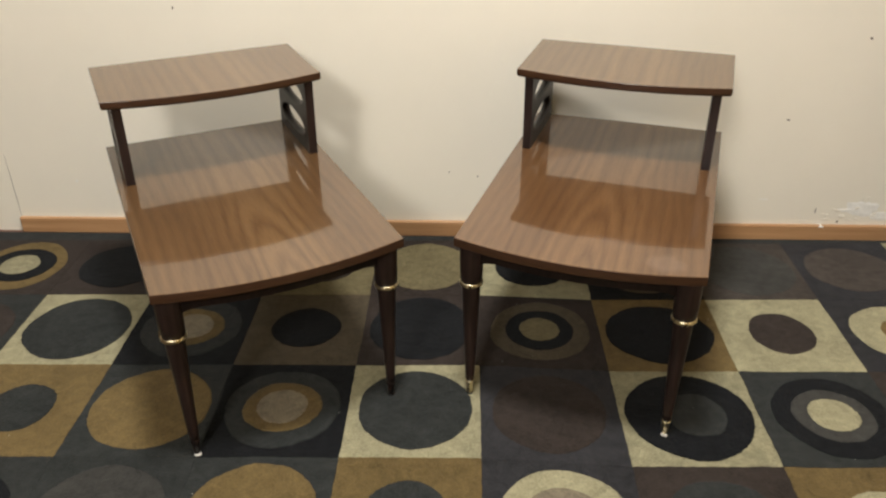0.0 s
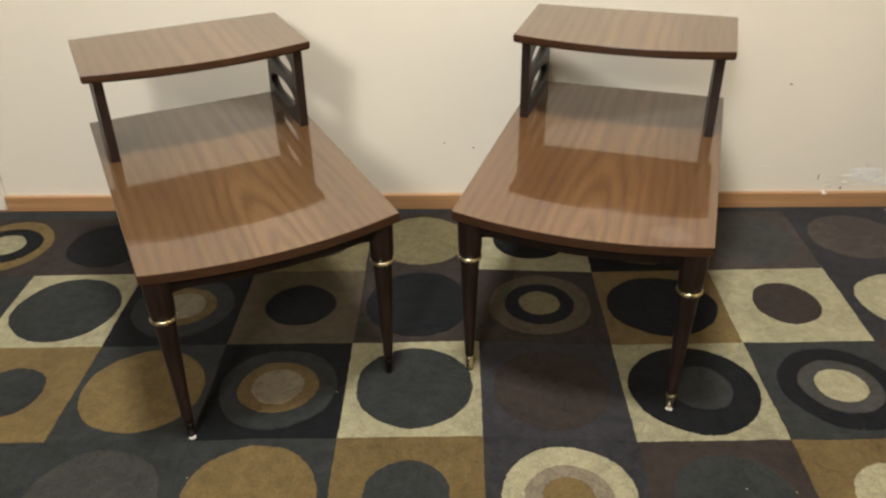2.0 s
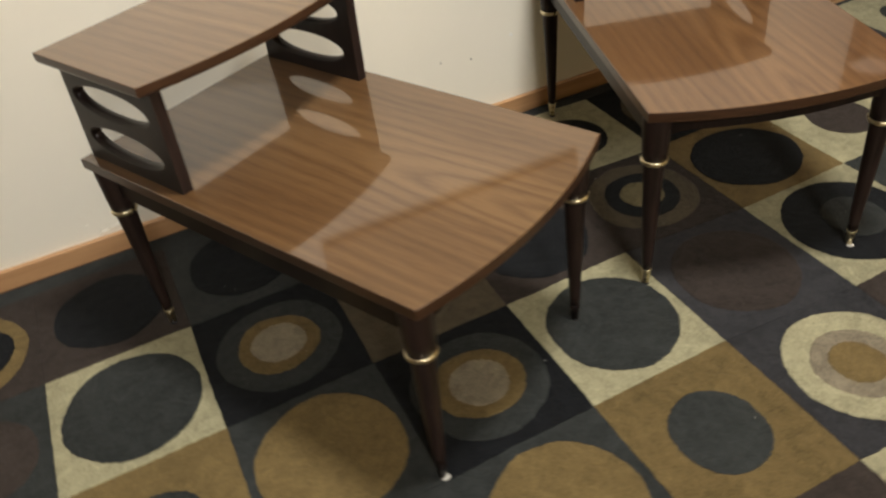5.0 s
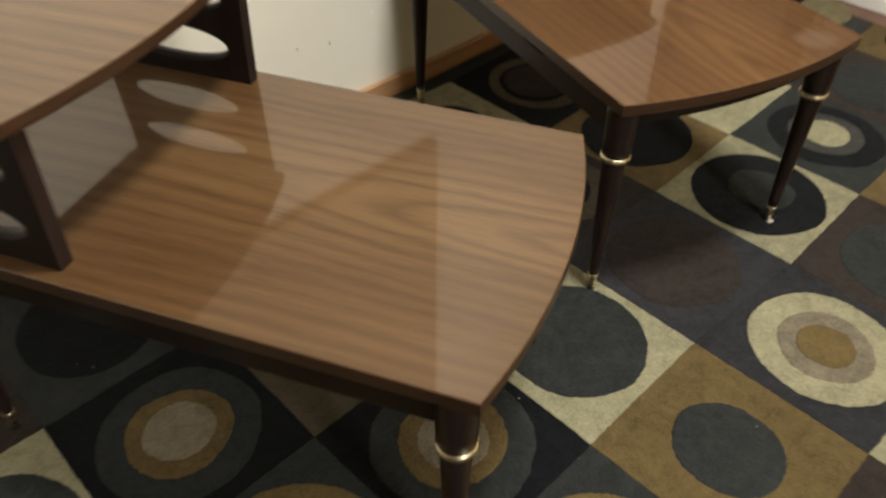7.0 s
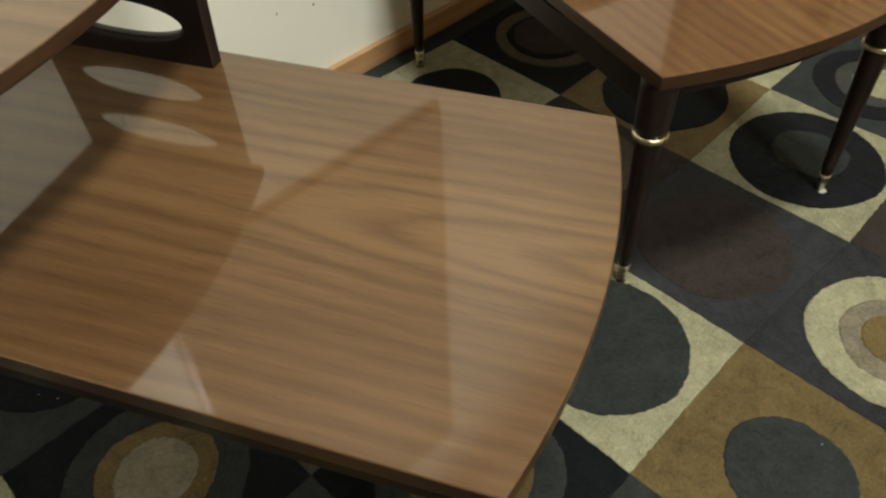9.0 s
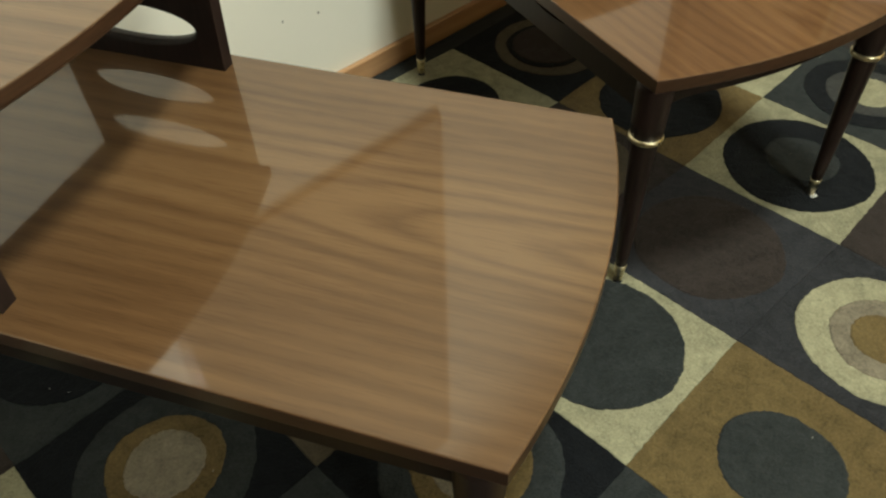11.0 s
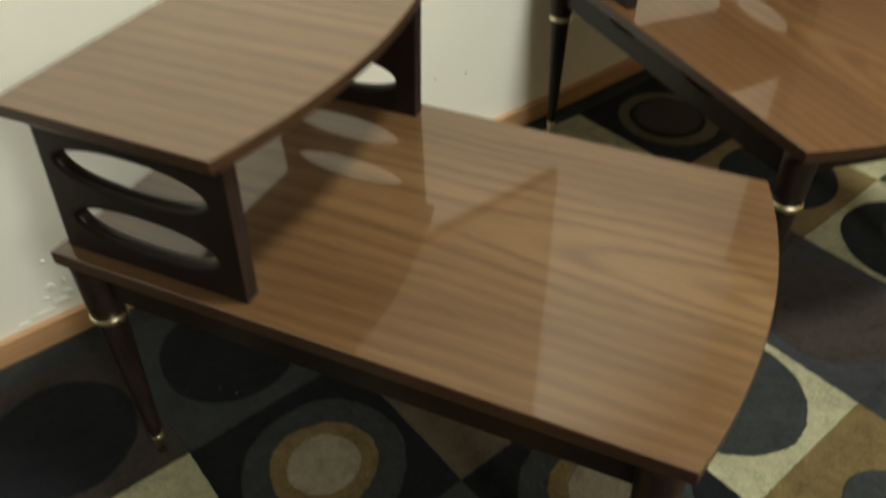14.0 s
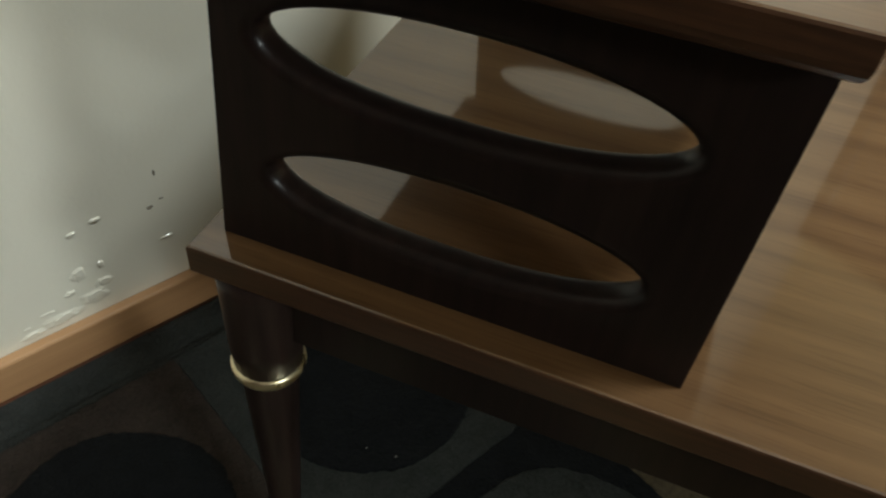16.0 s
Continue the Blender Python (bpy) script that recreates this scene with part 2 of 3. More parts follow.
# ---- building helpers ----
def part(name, bm, mat, parent=None, label="", smooth=False, at=None):
    me = bpy.data.meshes.new(name)
    bm.normal_update()
    bm.to_mesh(me)
    bm.free()
    if smooth:
        me.polygons.foreach_set("use_smooth", [True] * len(me.polygons))
    me.materials.append(mat)
    ob = new(name, me)
    if parent is not None:
        ob.parent = parent
    if at is not None:
        ob.matrix_basis = at
    if label:
        tagged(ob, label)
    return ob


def box(x0, x1, y0, y1, z0, z1, bevel=0.0, seg=2):
    bm = bmesh.new()
    bmesh.ops.create_cube(bm, size=1)
    for v in bm.verts:
        v.co = Vector(((x0 + x1) / 2 + v.co.x * (x1 - x0), (y0 + y1) / 2 + v.co.y * (y1 - y0), (z0 + z1) / 2 + v.co.z * (z1 - z0)))
    if bevel:
        bmesh.ops.bevel(bm, geom=bm.edges[:], offset=bevel, segments=seg, affect="EDGES", profile=0.5)
    return bm


def prism(outline, z0, z1, bevel=0.0, seg=2):
    """An upright slab over a closed outline of (x, y)."""
    bm = bmesh.new()
    low = [bm.verts.new((x, y, z0)) for x, y in outline]
    high = [bm.verts.new((x, y, z1)) for x, y in outline]
    n = len(outline)
    for i in range(n):
        bm.faces.new((low[i], low[(i + 1) % n], high[(i + 1) % n], high[i]))
    bm.faces.new(high)
    bm.faces.new(low[::-1])
    bmesh.ops.recalc_face_normals(bm, faces=bm.faces[:])
    if bevel:
        rims = [e for e in bm.edges if abs(e.verts[0].co.z - e.verts[1].co.z) < 1e-6]
        bmesh.ops.bevel(bm, geom=rims, offset=bevel, segments=seg, affect="EDGES", profile=0.5)
    return bm


def lathe(profile, sides=24):
    """A turned solid from (radius, z) pairs, bottom to top."""
    bm = bmesh.new()
    rings = [[bm.verts.new((r * math.cos(2 * math.pi * k / sides), r * math.sin(2 * math.pi * k / sides), z)) for k in range(sides)] for r, z in profile]
    for a, b in zip(rings, rings[1:]):
        for k in range(sides):
            bm.faces.new((a[k], a[(k + 1) % sides], b[(k + 1) % sides], b[k]))
    bm.faces.new(rings[0][::-1])
    bm.faces.new(rings[-1])
    return bm


# ---- room ----
WALL_Y = 0.998
TURN_WALL = -0.1  # the wall's turn against the rug, set so the baseboard fits the view

floor = tagged(part("floor", box(-6.4, 2.6, -6.2, 1.3, -0.12, -0.014), FLOORING), "red-brown wooden floorboards under the rug", "floor", kind="structure")
north = part("wall_north", box(-6.4, 2.6, 0.0, 0.14, -0.1, 3.05), WALL, at=pose(0, WALL_Y, 0, 0, 0, TURN_WALL))
tagged(north, "cream painted wall with scuffs and chipped plaster", "wall", kind="structure")
# unseen west and south walls, dark to keep bounced light off the tables
tagged(part("wall_west", box(-6.54, -6.4, -6.2, 1.3, -0.1, 3.05), DARK_WALL), "unseen plain wall, coloured dark to cut bounced light", "wall", kind="structure")
tagged(part("wall_south", box(-6.4, 2.6, -6.34, -6.2, -0.1, 3.05), DARK_WALL), "unseen plain wall, coloured dark to cut bounced light", "wall", kind="structure")
tagged(part("wall_east", box(1.52, 1.66, -6.2, 1.3, -0.1, 3.05), YELLOW), "yellow painted wall above a white baseboard", "wall", kind="structure")
tagged(part("ceiling", box(-6.4, 2.6, -6.2, 1.3, 3.05, 3.15), CEIL), "plain white ceiling", "ceiling", kind="structure")

baseboard = part("baseboard", box(-1.42, 1.52, -0.014, 0.0, -0.014, 0.037, 0.003), TRIM, at=pose(0, WALL_Y, 0, 0, 0, TURN_WALL))
tagged(baseboard, "low orange-brown oak baseboard along the cream wall", "baseboard", kind="structure")


# ---- step tables ----


def bowed(y_front, y_back, bow, n=20):
    """Outline of a top: straight back and sides, front bowed outwards."""
    pts = [(W - 0.0, y_back), (0.0, y_back)]
    for k in range(n + 1):
        s = k / n
        pts.append((W * s, y_front - bow * (1 - (2 * s - 1) ** 2)))
    return pts


def top_board(name, y0, bow, z, parent, label, under=0.002):
    bm = prism(bowed(y0, D, bow), z - THICK, z)
    for level, size, seg in ((z, 0.0018, 2), (z - THICK, under, 4)):
        rim = [e for e in bm.edges if all(abs(v.co.z - level) < 1e-6 for v in e.verts)]
        bmesh.ops.bevel(bm, geom=rim, offset=size, segments=seg, affect="EDGES", profile=0.5)
    slab = part(name, bm, LAMINATE, parent, label)
    slab.data.materials.append(EDGE)
    slab.data.materials.append(STAINED)
    for p in slab.data.polygons:
        p.material_index = 0 if p.normal.z > 0.8 else 2 if p.normal.z < -0.9 else 1
    return slab


def riser_panel():
    """Side panel of the upper step with two lying oval openings, in the plane y-z, thickness along x."""
    bm = bmesh.new()
    y0, y1, z0, z1, t = D - DU + 0.009, D - 0.012, H1, H2 - THICK, 0.020
    holes = [((y0 + y1) / 2 + 0.003, z0 + 0.052, 0.096, 0.0235), ((y0 + y1) / 2 + 0.006, z0 + 0.130, 0.099, 0.0235)]
    n = 40

    def ring(x, grow, hole):
        cy, cz, a, b = hole
        out = []
        for k in range(n):
            w = 2 * math.pi * k / n
            out.append(bm.verts.new((x, cy + (a + grow) * math.copysign(abs(math.cos(w)) ** 0.92, math.cos(w)), cz + (b + grow) * math.sin(w))))
        return out

    def loop(r):
        return [bm.edges.new((r[k], r[(k + 1) % len(r)])) for k in range(len(r))]

    def outline(x):
        r = [bm.verts.new((x, y, z)) for y, z in ((y0, z0), (y1, z0), (y1, z1), (y0, z1))]
        return r

    faces_at = []
    for side, x in ((-1, 0.0), (1, t)):
        frame_loop = outline(x)
        edges = loop(frame_loop)
        rims = []
        for h in holes:
            r = ring(x, 0.008, h)
            edges += loop(r)
            rims.append(r)
        bmesh.ops.triangle_fill(bm, use_beauty=True, use_dissolve=False, edges=edges)
        faces_at.append((frame_loop, rims, side, x))
    (f0, r0, _, _), (f1, r1, _, _) = faces_at
    for k in range(4):
        bm.faces.new((f0[k], f0[(k + 1) % 4], f1[(k + 1) % 4], f1[k]))
    for h, a, b in zip(holes, r0, r1):
        turn = [(0.008 * (1 - math.sin(math.radians(d))), 0.008 * (1 - math.cos(math.radians(d)))) for d in (67, 45, 22, 0)]
        chain = [a] + [ring(u, g, h) for u, g in turn] + [ring(t - u, g, h) for u, g in turn[::-1]] + [b]
        for p, q in zip(chain, chain[1:]):
            for k in range(n):
                f = bm.faces.new((p[k], p[(k + 1) % n], q[(k + 1) % n], q[k]))
                f.smooth = True
    for v in bm.verts:  # the panel is sheared forwards to fit the camera's view
        v.co.y -= (0.005 + 0.007 * (v.co.y - y0) / (y1 - y0)) * (v.co.z - z0) / (z1 - z0)
    bmesh.ops.recalc_face_normals(bm, faces=bm.faces[:])
    return bm


def slotted_apron(z0, z1):
    """Side rail under the lower top with two shallow oval finger slots, thickness along x."""
    bm = bmesh.new()
    y0, y1, t, n = 0.045, D - 0.041, 0.018, 24
    ends = []
    for x in (0.0, t):
        frame_loop = [bm.verts.new((x, y, z)) for y, z in ((y0, z0), (y1, z0), (y1, z1), (y0, z1))]
        rims = [[bm.verts.new((x, cy + 0.050 * math.cos(2 * math.pi * k / n), z1 - 0.015 + 0.009 * math.sin(2 * math.pi * k / n))) for k in range(n)] for cy in (0.27, 0.505)]
        edges = [bm.edges.new((r[k], r[(k + 1) % len(r)])) for r in (frame_loop, *rims) for k in range(len(r))]
        bmesh.ops.triangle_fill(bm, use_beauty=True, use_dissolve=False, edges=edges)
        ends.append([frame_loop, *rims])
    for a, b in zip(*ends):
        for k in range(len(a)):
            bm.faces.new((a[k], a[(k + 1) % len(a)], b[(k + 1) % len(a)], b[k]))
    bmesh.ops.recalc_face_normals(bm, faces=bm.faces[:])
    return bm


def arched_apron(arc, z0, z1):
    """Bowed front rail, curving down a little into the legs."""
    bm = bmesh.new()
    rows = []
    n = len(arc) - 1
    for k, (x, y) in enumerate(arc):
        s = min(k, n - k) / n
        rise = 0.013 * min(1.0, max(0.0, (s - 0.045) / 0.07)) ** 0.5
        rows.append([bm.verts.new(p) for p in ((x, y, z0 + rise), (x, y, z1), (x, y + 0.018, z1), (x, y + 0.018, z0 + rise))])
    for p, q in zip(rows, rows[1:]):
        for k in range(4):
            bm.faces.new((p[k], q[k], q[(k + 1) % 4], p[(k + 1) % 4]))
    bm.faces.new(rows[0])
    bm.faces.new(rows[-1][::-1])
    bmesh.ops.recalc_face_normals(bm, faces=bm.faces[:])
    return bm


def step_table(label):
    table = new("step_table")
    tagged(table, label, "side table", "pair of step tables")
    top_board("lower_top", 0.0, 0.036, H1, table, "glossy walnut-grain laminate top with a bowed front")
    top_board("upper_shelf", D - DU, 0.034, H2, table, "glossy walnut-grain raised shelf with a bowed front", 0.008)
    for x in (0.020, W - 0.040):
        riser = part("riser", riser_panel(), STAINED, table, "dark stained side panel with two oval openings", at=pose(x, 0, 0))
        riser.data.materials.append(LIGHTER_STAIN)
        # front-facing edges are painted in the 1.9 times lighter tone
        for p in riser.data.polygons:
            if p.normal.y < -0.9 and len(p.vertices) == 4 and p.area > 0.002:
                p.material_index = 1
    z0, z1 = H1 - THICK - 0.048, H1 - THICK
    inset = 0.028
    arc = [(inset + (W - 2 * inset) * k / 32, 0.026 - 0.030 * (1 - (2 * k / 32 - 1) ** 2)) for k in range(33)]
    part("front_apron", arched_apron(arc, z0, z1), STAINED, table, "dark bowed rail, deeper beside the legs")
    part("back_apron", box(inset, W - inset, D - 0.040, D - 0.022, z0, z1, 0.0015), STAINED, table)
    for x in (0.022, W - 0.040):
        part("side_apron", slotted_apron(z0 - 0.012, z1), STAINED, table, at=pose(x, 0, 0))
    for x, y in ((0.029, 0.031), (W - 0.029, 0.031), (0.027, D - 0.026), (W - 0.027, D - 0.026)):
        leg = part("leg", lathe([(0.0088, 0.036), (0.0105, 0.060), (0.0190, 0.283), (0.0205, 0.295), (0.0222, 0.2955), (0.0240, 0.325), (0.0250, 0.375), (0.0250, H1 - THICK)]), LIGHTER_STAIN, table, smooth=True, at=pose(x, y, 0))
        part("ring", lathe([(0.0200, 0.2915), (0.0236, 0.2920), (0.0246, 0.2942), (0.0246, 0.2978), (0.0236, 0.3000), (0.0200, 0.3005)], 32), BRASS, leg, "polished brass ring", smooth=True)
        part("ferrule", lathe([(0.0050, 0.004), (0.0066, 0.0045), (0.0092, 0.034), (0.0100, 0.0385), (0.0085, 0.040)]), BRASS, leg, "brass foot cap", smooth=True)
        part("glide", lathe([(0.0060, -0.001), (0.0072, 0.0), (0.0072, 0.002), (0.005, 0.006)]), BLACKED, leg, "small dark foot glide", smooth=True)
    return table


LEFT = step_table("two-tier walnut laminate step table with dark tapered legs")
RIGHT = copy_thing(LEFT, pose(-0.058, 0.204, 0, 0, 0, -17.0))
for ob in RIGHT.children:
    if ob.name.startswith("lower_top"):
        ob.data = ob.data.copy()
        ob.data.materials[0] = HAZED
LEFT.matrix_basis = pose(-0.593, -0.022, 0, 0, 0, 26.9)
tagged(RIGHT, "two-tier walnut laminate step table with a pale hazy spot")



def felt_scrap(leg, turn):
    """A torn scrap of white felt pad under a foot."""
    n = 14
    pts = []
    for k in range(n):
        a = 2 * math.pi * k / n
        q = 0.0075 * (1 + 0.5 * noise.noise(Vector((1.9 * math.cos(a), 1.9 * math.sin(a), turn))))
        pts.append((q * math.cos(a), q * 0.75 * math.sin(a) - 0.007))
    part("felt_pad", prism(pts, 0.0018, 0.0045, 0.0008, 1), FELT, leg, "torn white felt pad")


for table, index, tarnished in ((LEFT, 0, (0, 1)), (RIGHT, 1, ())):
    legs = [ob for ob in table.children if ob.name.startswith("leg")]
    legs.sort(key=lambda ob: (round(ob.location.y, 1), ob.location.x))
    felt_scrap(legs[index], 3.0 + index)
    for k in tarnished:
        for ob in legs[k].children:
            if ob.name.startswith("ferrule"):
                ob.data = ob.data.copy()
                ob.data.materials[0] = STAINED
                tagged(ob, "dark tarnished foot cap")

# ---- dark cabinet beyond the rug ----
cabinet = tagged(new("display_cabinet"), "tall shallow cherry-brown cabinet with an open black base", "cabinet")
cabinet.matrix_basis = pose(1.405, 0.53, -0.014)
part("back_panel", box(0.095, 0.112, 0.0, 0.46, 0.0, 1.95, 0.002), BLACKED, cabinet)
part("base", box(0.008, 0.095, 0.05, 0.41, 0.0, 0.06, 0.003), BLACKED, cabinet)
part("shelf", box(0.010, 0.095, 0.05, 0.41, 0.19, 0.25, 0.003), CHERRY, cabinet)
# doors are out of view, added and toned for the table-top reflections
for z0, z1 in ((0.26, 1.08), (1.09, 1.94)):
    door = part("door", box(0.006, 0.026, 0.053, 0.407, z0, z1, 0.003), DOORWOOD, cabinet, "unseen brown wooden door, added for the table reflections")
    part("door_panel", box(0.001, 0.008, 0.10, 0.36, z0 + 0.06, z1 - 0.06, 0.002), DOORWOOD, door)
part("top", box(-0.015, 0.112, -0.015, 0.47, 1.95, 1.98, 0.004), CHERRY, cabinet)
for y in (0.0, 0.41):
    part("post", box(0.0, 0.095, y, y + 0.05, 0.0, 1.95, 0.004), CHERRY, cabinet, "cherry-brown corner post")
part("foot", box(-0.036, 0.0, 0.006, 0.040, 0.0, 0.034, 0.003), BLACKED, cabinet, "small black foot block")
tagged(part("baseboard", box(1.506, 1.52, -6.2, 0.52, -0.014, 0.026, 0.003), WHITE), "white painted baseboard below the yellow wall", "baseboard", kind="structure")

# ---- unseen cloth on the yellow wall, added to darken what the table tops mirror ----
hanging = tagged(new("wall_hanging"), "unseen brown cloth added to darken reflections in the table tops", "wall hanging")
hanging.matrix_basis = pose(1.52, -0.62, 0)


def folded_cloth(width, z0, z1, n=60):
    """A cloth falling in shallow folds, thickness towards -x."""
    bm = bmesh.new()
    cols = []
    for k in range(n + 1):
        y = width * k / n
        d = -0.022 - 0.012 * math.sin(y * 41) - 0.005 * math.sin(y * 97 + 1)
        cols.append([bm.verts.new((x, y, z)) for x, z in ((d, z0), (d, z1), (-0.004, z1), (-0.004, z0))])
    for p, q in zip(cols, cols[1:]):
        for k in range(4):
            bm.faces.new((p[k], q[k], q[(k + 1) % 4], p[(k + 1) % 4]))
    bm.faces.new(cols[0])
    bm.faces.new(cols[-1][::-1])
    bmesh.ops.recalc_face_normals(bm, faces=bm.faces[:])
    return bm


part("cloth", folded_cloth(1.13, 0.62, 2.1), UMBER, hanging)
part("rod", box(-0.05, -0.001, -0.03, 1.14, 2.1, 2.125, 0.006), CHERRY, hanging, "dark wooden rod of the added cloth")

# ---- unseen canvas, assumed from a darker patch mirrored in the table tops ----
canvas = tagged(new("wall_canvas"), "unseen tan canvas assumed on the cream wall for the mirrored patch", "picture")
canvas.matrix_basis = pose(0, WALL_Y, 0, 0, 0, TURN_WALL)
part("cloth", box(-0.482, 0.312, -0.012, -0.002, 1.048, 2.552, 0.002), TAN, canvas)
for x0, x1, z0, z1 in ((-0.49, 0.32, 1.04, 1.048), (-0.49, 0.32, 2.552, 2.56), (-0.49, -0.482, 1.048, 2.552), (0.312, 0.32, 1.048, 2.552)):
    part("frame_bar", box(x0, x1, -0.015, -0.001, z0, z1, 0.001), TRIM, canvas)

# ---- wall wear ----
def flake(name, x, z, w, h, mat, seed, proud=0.0008, n=18):
    """A chip, blister or scuff with a ragged outline on the wall's face."""
    bm = bmesh.new()
    rim, inner = [], []
    for k in range(n):
        a = 2 * math.pi * k / n
        q = 1 + 0.45 * noise.noise(Vector((1.7 * math.cos(a), 1.7 * math.sin(a), seed * 2.3))) + 0.2 * noise.noise(Vector((5 * math.cos(a), 5 * math.sin(a), seed)))
        rim.append(bm.verts.new((x + w * q * math.cos(a), -0.0001, z + h * q * math.sin(a))))
        inner.append(bm.verts.new((x + 0.7 * w * q * math.cos(a), -proud, z + 0.7 * h * q * math.sin(a))))
    for k in range(n):
        bm.faces.new((rim[k], rim[(k + 1) % n], inner[(k + 1) % n], inner[k]))
    bm.faces.new(inner)
    return part(name, bm, mat, north)


chip_rng = random.Random(7)
CHIPS = [(1.16, .092, .050, .024), (1.23, .066, .045, .014), (1.115, .084, .030, .006), (1.06, .052, .016, .004), (1.165, .120, .012, .012), (0.99, .048, .012, .003)]
for k in range(5):
    x = chip_rng.gauss(-0.955, 0.035)
    CHIPS.append((x, 0.050 + abs(chip_rng.gauss(0, 0.03)), chip_rng.uniform(0.003, 0.011), chip_rng.uniform(0.0008, 0.0022)))
BLISTERS = [(-0.924, .098, .009, .010), (-0.902, .075, .010, .007), (-0.914, .060, .018, .010), (-0.951, .050, .022, .008), (-0.985, .045, .014, .006), (-0.893, .158, .007, .0028), (-0.919, .152, .006, .0024), (-0.825, .098, .008, .002), (-0.900, .100, .004, .006), (-0.937, .078, .006, .004)]
for x, z, w, h in BLISTERS:
    CHIPS += [(x, z, w, h), (x + 0.1 * w, z + 0.1 * h, 0.72 * w, 0.66 * h)]
for k in range(16):
    CHIPS.append((chip_rng.uniform(1.03, 1.28), 0.05 + abs(chip_rng.gauss(0, 0.03)), chip_rng.uniform(0.003, 0.010), chip_rng.uniform(0.0015, 0.004)))
for k, (x, z, w, h) in enumerate(CHIPS):
    flake("plaster_chip", x, z, w, h, PLASTER if k in (0, 1, 2) else GLOSSY, k + 1.3, 0.0009 if k < 11 or k % 2 == 1 else 0.0016)
SCUFFS = [(-0.836, .145, .0035, .0022), (-0.824, .186, .0014, .004), (-0.822, .151, .003, .0009), (1.023, .083, .002, .009), (1.095, .045, .003, .006), (0.002, .184, .0028, .003), (-0.083, .199, .0016, .003), (0.883, .369, .005, .0025), (-0.834, .677, .003, .004), (1.058, .602, .004, .004)]
for k, (x, z, w, h) in enumerate(SCUFFS):
    flake("scuff", x, z, w, h, GRIME, k + 40.7, 0.0005)
for k, (x, z, w, h) in enumerate(((-1.216, .157, .0035, .005), (0.123, .217, .004, .005), (0.86, .118, .014, .002), (-0.70, .283, .004, .003))):
    flake("plaster_chip", x, z, w, h, PLASTER, k + 61.3, 0.0006)
flake("crack", -1.418, 0.13, 0.0012, 0.10, GRIME, 77.1, 0.0004)
chip = flake("paint_chip", 1.045, 0.034, 0.011, 0.0035, PLASTER, 81.0, 0.0160)
chip.parent = baseboard

# ---- ceiling lamps, out of view: fixtures added, places judged from shadows ----
def ceiling_lamp(place):
    lamp = tagged(new("ceiling_lamp"), "unseen brass ceiling lamp added on a short rod", "lamp")
    lamp.matrix_basis = pose(place[0], place[1], CEILING)
    part("base_plate", lathe([(0.06, -0.025), (0.075, -0.015), (0.075, 0.0)], 32), BRASS, lamp, smooth=True)
    part("rod", lathe([(0.008, place[2] + 0.25 - CEILING), (0.008, -0.02)], 12), BRASS, lamp, smooth=True)


ceiling_lamp(FAR_LAMP)
spot = tagged(new("ceiling_downlight"), "unseen white ceiling downlight added above the tables", "lamp")
spot.matrix_basis = pose(NEAR_LAMP[0], NEAR_LAMP[1], CEILING)
part("housing", lathe([(0.24, -0.07), (0.25, -0.06), (0.25, 0.0)], 40), WHITE, spot, smooth=True)

# ---- rug ----
S = 0.30
RUG = tagged(new("rug"), "thick wool rug of coloured squares with ringed circles", "rug")
X0, X1, Y0, Y1 = -2.1, 1.40, -1.5, 0.980
part("backing", box(X0, X1, Y0, 0.930, -0.013, -0.004, 0.002), YARN["slate"], RUG, "dark woven rug backing")
part("border", box(X0, X1, 0.930, Y1, -0.013, -0.009, 0.002), YARN["slate"], RUG, "flat dark border")
# squares, by column and row: yarn of the square, then circles from the outside in (yarn, radius)
PLAN = {}


def row(j, first, *squares):
    """Squares of one row from left to right: the yarn of the square, then each circle as yarn and radius in millimetres."""
    for k, text in enumerate(squares):
        yarn, *rest = text.split()
        PLAN[first + k, j] = (yarn, [(rest[n], int(rest[n + 1]) / 1000) for n in range(0, len(rest), 2)])


row(2, -5, "brown gold 130 black 95 cream 56", "brown black 122", "slate black 120", "khaki brown 90", "brown khaki 130",
    "cream black 100", "black taupe 125 black 90 brown 80", "mushroom grey 138", "charcoal mushroom 125", "cream slate 70")
row(1, -5, "slate brown 120", "cream slate 131", "black slate 130 gold 85 beige 56", "taupe black 84", "brown black 135",
    "brown taupe 126 black 86 khaki 52", "gold black 130", "cream brown 85", "charcoal cream 120 gold 50", "grey khaki 100")
row(0, -5, "slate black 120", "gold slate 77", "slate gold 135", "black slate 130 gold 87 beige 57", "cream slate 129",
    "charcoal brown 132", "cream black 133 slate 67", "slate black 131 grey 85 cream 54", "brown slate 120", "gold black 100")
row(-1, -5, "brown black 110", "slate black 120", "slate grey 130", "slate gold 130", "gold slate 85",
    "charcoal cream 126 beige 80 gold 50", "brown slate 120", "gold cream 90", "slate taupe 120", "cream black 100")
CYCLE = [("slate", [("brown", .12)]), ("cream", [("black", .12), ("slate", .07)]), ("gold", [("slate", .085)]), ("brown", [("khaki", .12), ("black", .08)]), ("black", [("slate", .13), ("gold", .08)])]
for i in range(-7, 5):
    for j in range(-5, 3):
        if (i, j) not in PLAN:
            PLAN[i, j] = CYCLE[(i * 3 + j * 2) % 5]


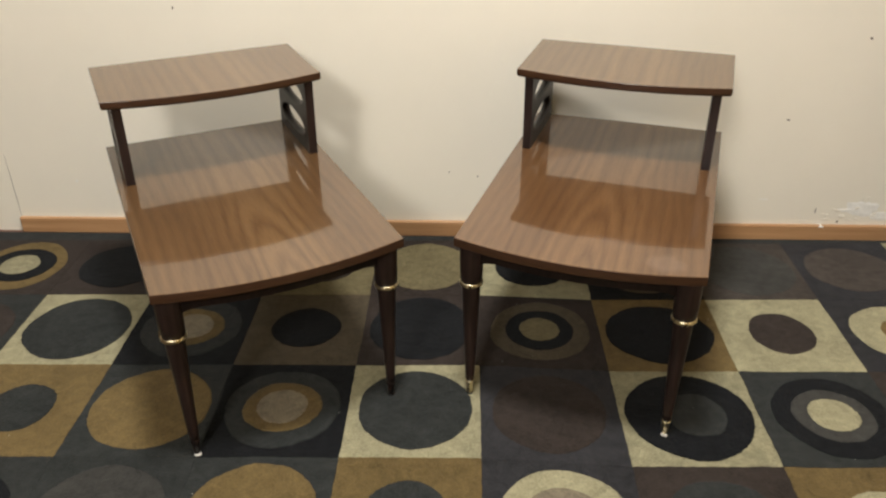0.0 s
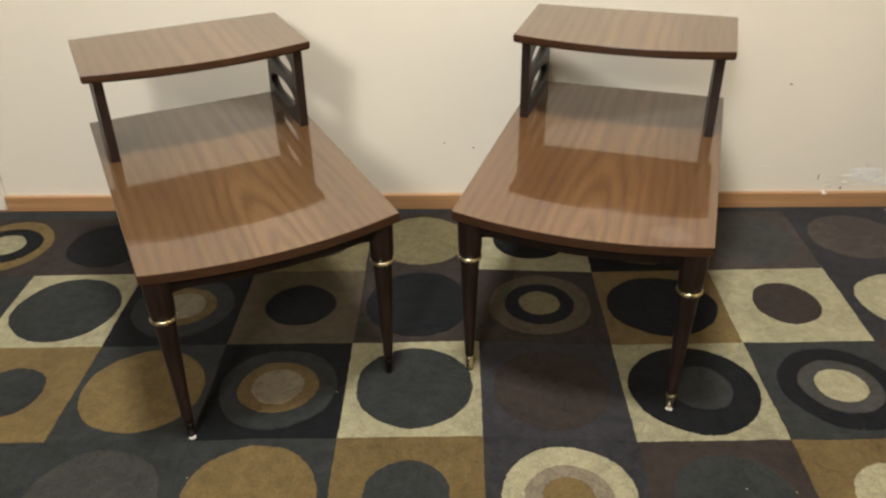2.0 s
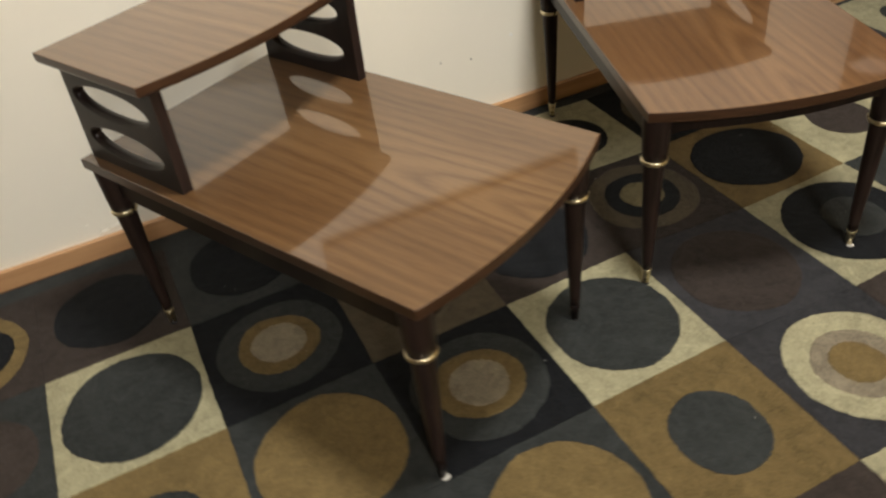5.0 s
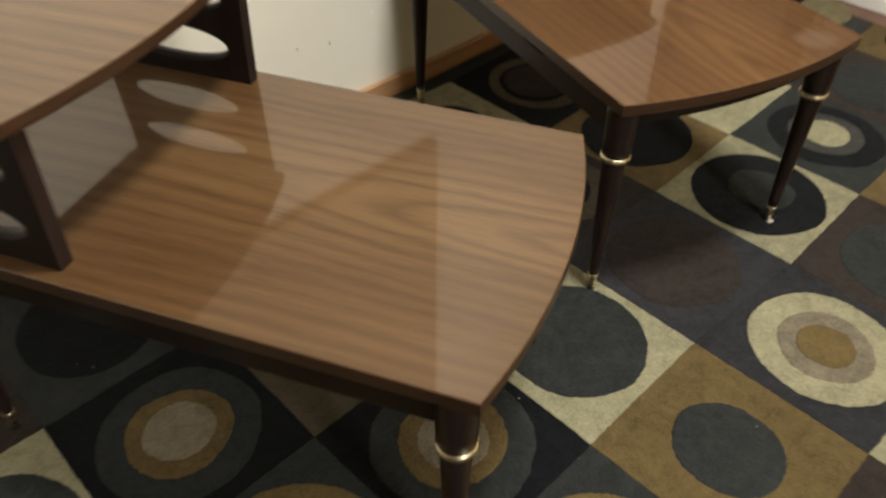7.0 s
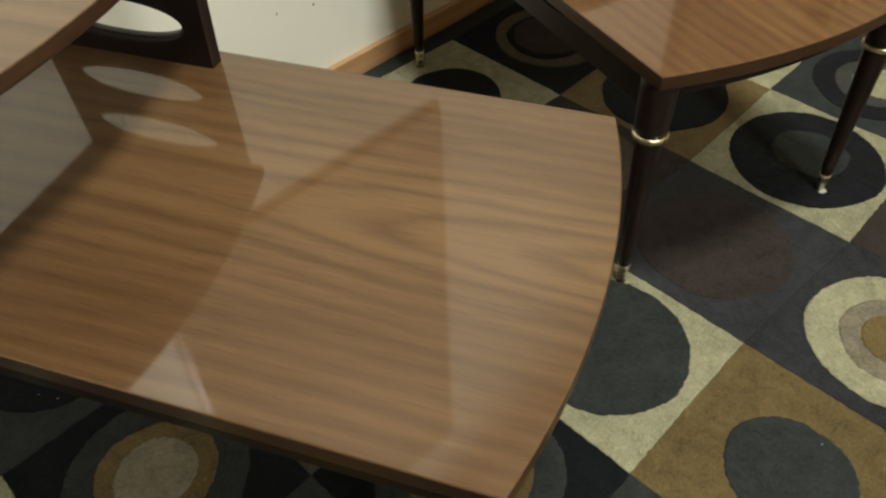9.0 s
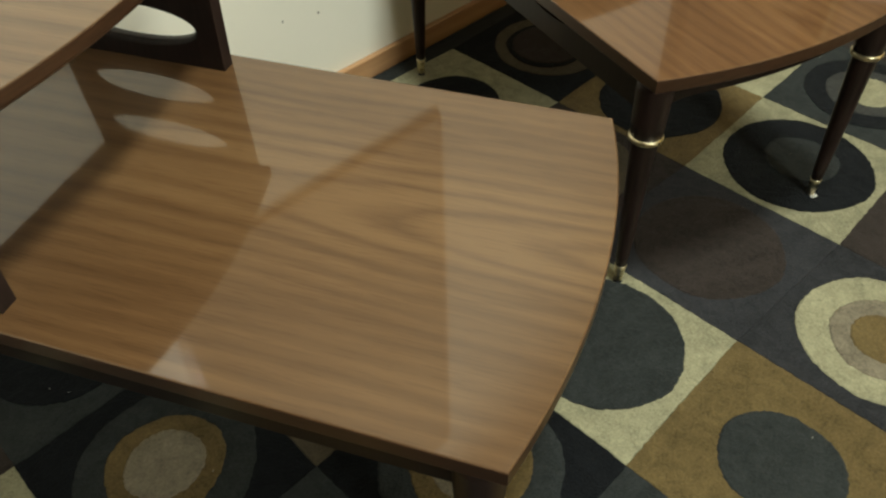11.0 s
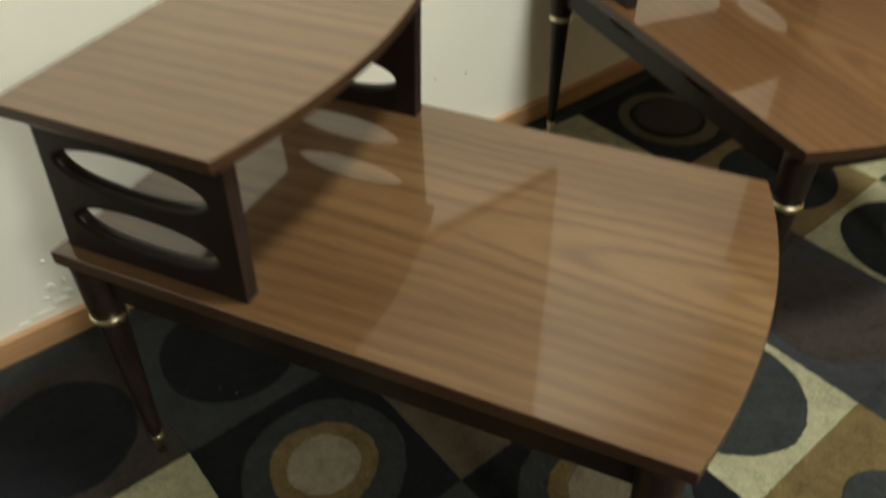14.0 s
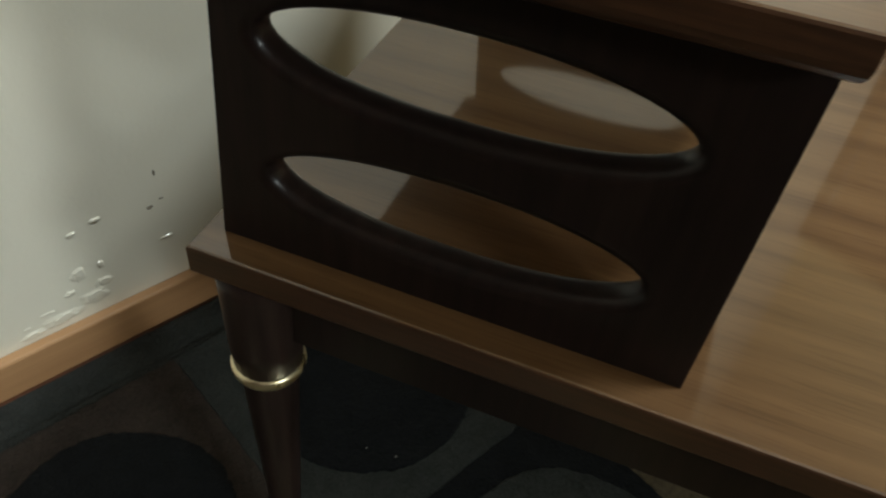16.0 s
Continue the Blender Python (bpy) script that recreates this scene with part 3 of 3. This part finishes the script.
def waver(x, y):
    """Woven grid corner with a hand-drawn waver, stretched and jogged to fit the view."""
    v = noise.noise_vector(Vector((x * 7.3, y * 7.3, 1.7)))
    w = noise.noise_vector(Vector((x * 110, y * 110, 9.2)))
    i = x / S
    lift = 0.0055 * (i + 1) if i <= 0 else (0.0055 - 0.0175 * i if i < 1 else 0.005 * (i - 1) - 0.012)
    wide = 0.975 if x < 0 else 1.010
    return 0.003 + x * wide + 0.0025 * v.x + 0.0018 * w.x, 0.014 + y * 1.02 + lift + 0.011 * max(0.0, x) * max(0.0, y) + 0.0025 * v.y + 0.0018 * w.y


def square_mesh(i, j):
    n = 40
    a, b, c, d = i * S, min((i + 1) * S, X1 - 0.01), j * S, (j + 1) * S
    pts = [(a + (b - a) * k / n, c) for k in range(n)] + [(b, c + (d - c) * k / n) for k in range(n)]
    pts += [(b - (b - a) * k / n, d) for k in range(n)] + [(a, d - (d - c) * k / n) for k in range(n)]
    pts = [waver(x, y) for x, y in pts]
    mx, my = waver((a + b) / 2, (c + d) / 2)
    inner = [(mx + (x - mx) * 0.992, my + (y - my) * 0.992) for x, y in pts]
    return mounds(pts, inner, -0.0022, 0.0)


def mounds(pts, inner, z0, z1):
    bm = bmesh.new()
    lo = [bm.verts.new((x, y, z0)) for x, y in pts]
    mid = [bm.verts.new((p[0] * 0.75 + q[0] * 0.25, p[1] * 0.75 + q[1] * 0.25, z0 + (z1 - z0) * 0.7)) for p, q in zip(pts, inner)]
    hi = [bm.verts.new((x, y, z1)) for x, y in inner]
    n = len(pts)
    for p, q in ((lo, mid), (mid, hi)):
        for k in range(n):
            f = bm.faces.new((p[k], p[(k + 1) % n], q[(k + 1) % n], q[k]))
            f.smooth = True
    bm.faces.new(hi)
    return bm


def disc_mesh(cx, cy, r, z0, z1, seed):
    n = 150
    rng = random.Random(seed)
    sx, sy, turn = 1 + rng.uniform(-0.05, 0.05), 1 + rng.uniform(-0.06, 0.04), rng.uniform(0, 3)
    pts = []
    for k in range(n):
        w = 2 * math.pi * k / n
        v = 1 + 0.05 * noise.noise(Vector((1.3 * math.cos(w), 1.3 * math.sin(w), seed * 3.1))) + 0.014 * noise.noise(Vector((4.5 * math.cos(w), 4.5 * math.sin(w), seed * 1.7))) + 0.0026 / r * noise.noise(Vector((150 * r * math.cos(w), 150 * r * math.sin(w), seed)))
        pts.append((cx + r * sx * v * math.cos(w + turn * 0.0), cy + r * sy * v * math.sin(w)))
    shrink = 1 - 0.003 / r
    inner = [(cx + (x - cx) * shrink, cy + (y - cy) * shrink) for x, y in pts]
    return mounds(pts, inner, z0, z1)


for (i, j), (yarn, circles) in sorted(PLAN.items()):
    sq = part("square", square_mesh(i, j), YARN[yarn], RUG, yarn + " wool square")
    cx, cy = waver((i + 0.5) * S, (j + 0.5) * S)
    for k, (ring_yarn, r) in enumerate(circles):
        ox = 0.010 if (i, j) == (2, 0) else 0.015 * k if (i, j) == (1, 0) else 0.0
        part("circle", disc_mesh(cx + ox, cy, r, -0.002 + 0.0016 * k, 0.0016 * (k + 1), i * 31 + j * 7 + k * 3 + 200), YARN[ring_yarn], sq, ring_yarn + " wool circle")

# ---- lint on the rug ----
lint = bmesh.new()
lint_rng = random.Random(21)
for k in range(30):
    x, y, a, r = lint_rng.uniform(-1.0, 0.9), lint_rng.uniform(-0.35, 0.75), lint_rng.uniform(0, 6.28), lint_rng.uniform(0.0008, 0.0022)
    w = r * lint_rng.uniform(0.3, 0.7)
    c, n = math.cos(a), math.sin(a)
    low = [lint.verts.new((x + p * c * r - q * n * w, y + p * n * r + q * c * w, 0.0032)) for p, q in ((-1, 0), (0, -1), (1, 0), (0, 1))]
    tip = lint.verts.new((x, y, 0.0044))
    for i in range(4):
        lint.faces.new((low[i], low[(i + 1) % 4], tip))
    lint.faces.new(low[::-1])
tagged(part("lint", lint, FELT), "tiny pale flecks of lint lying on the rug", "lint", kind="stuff")
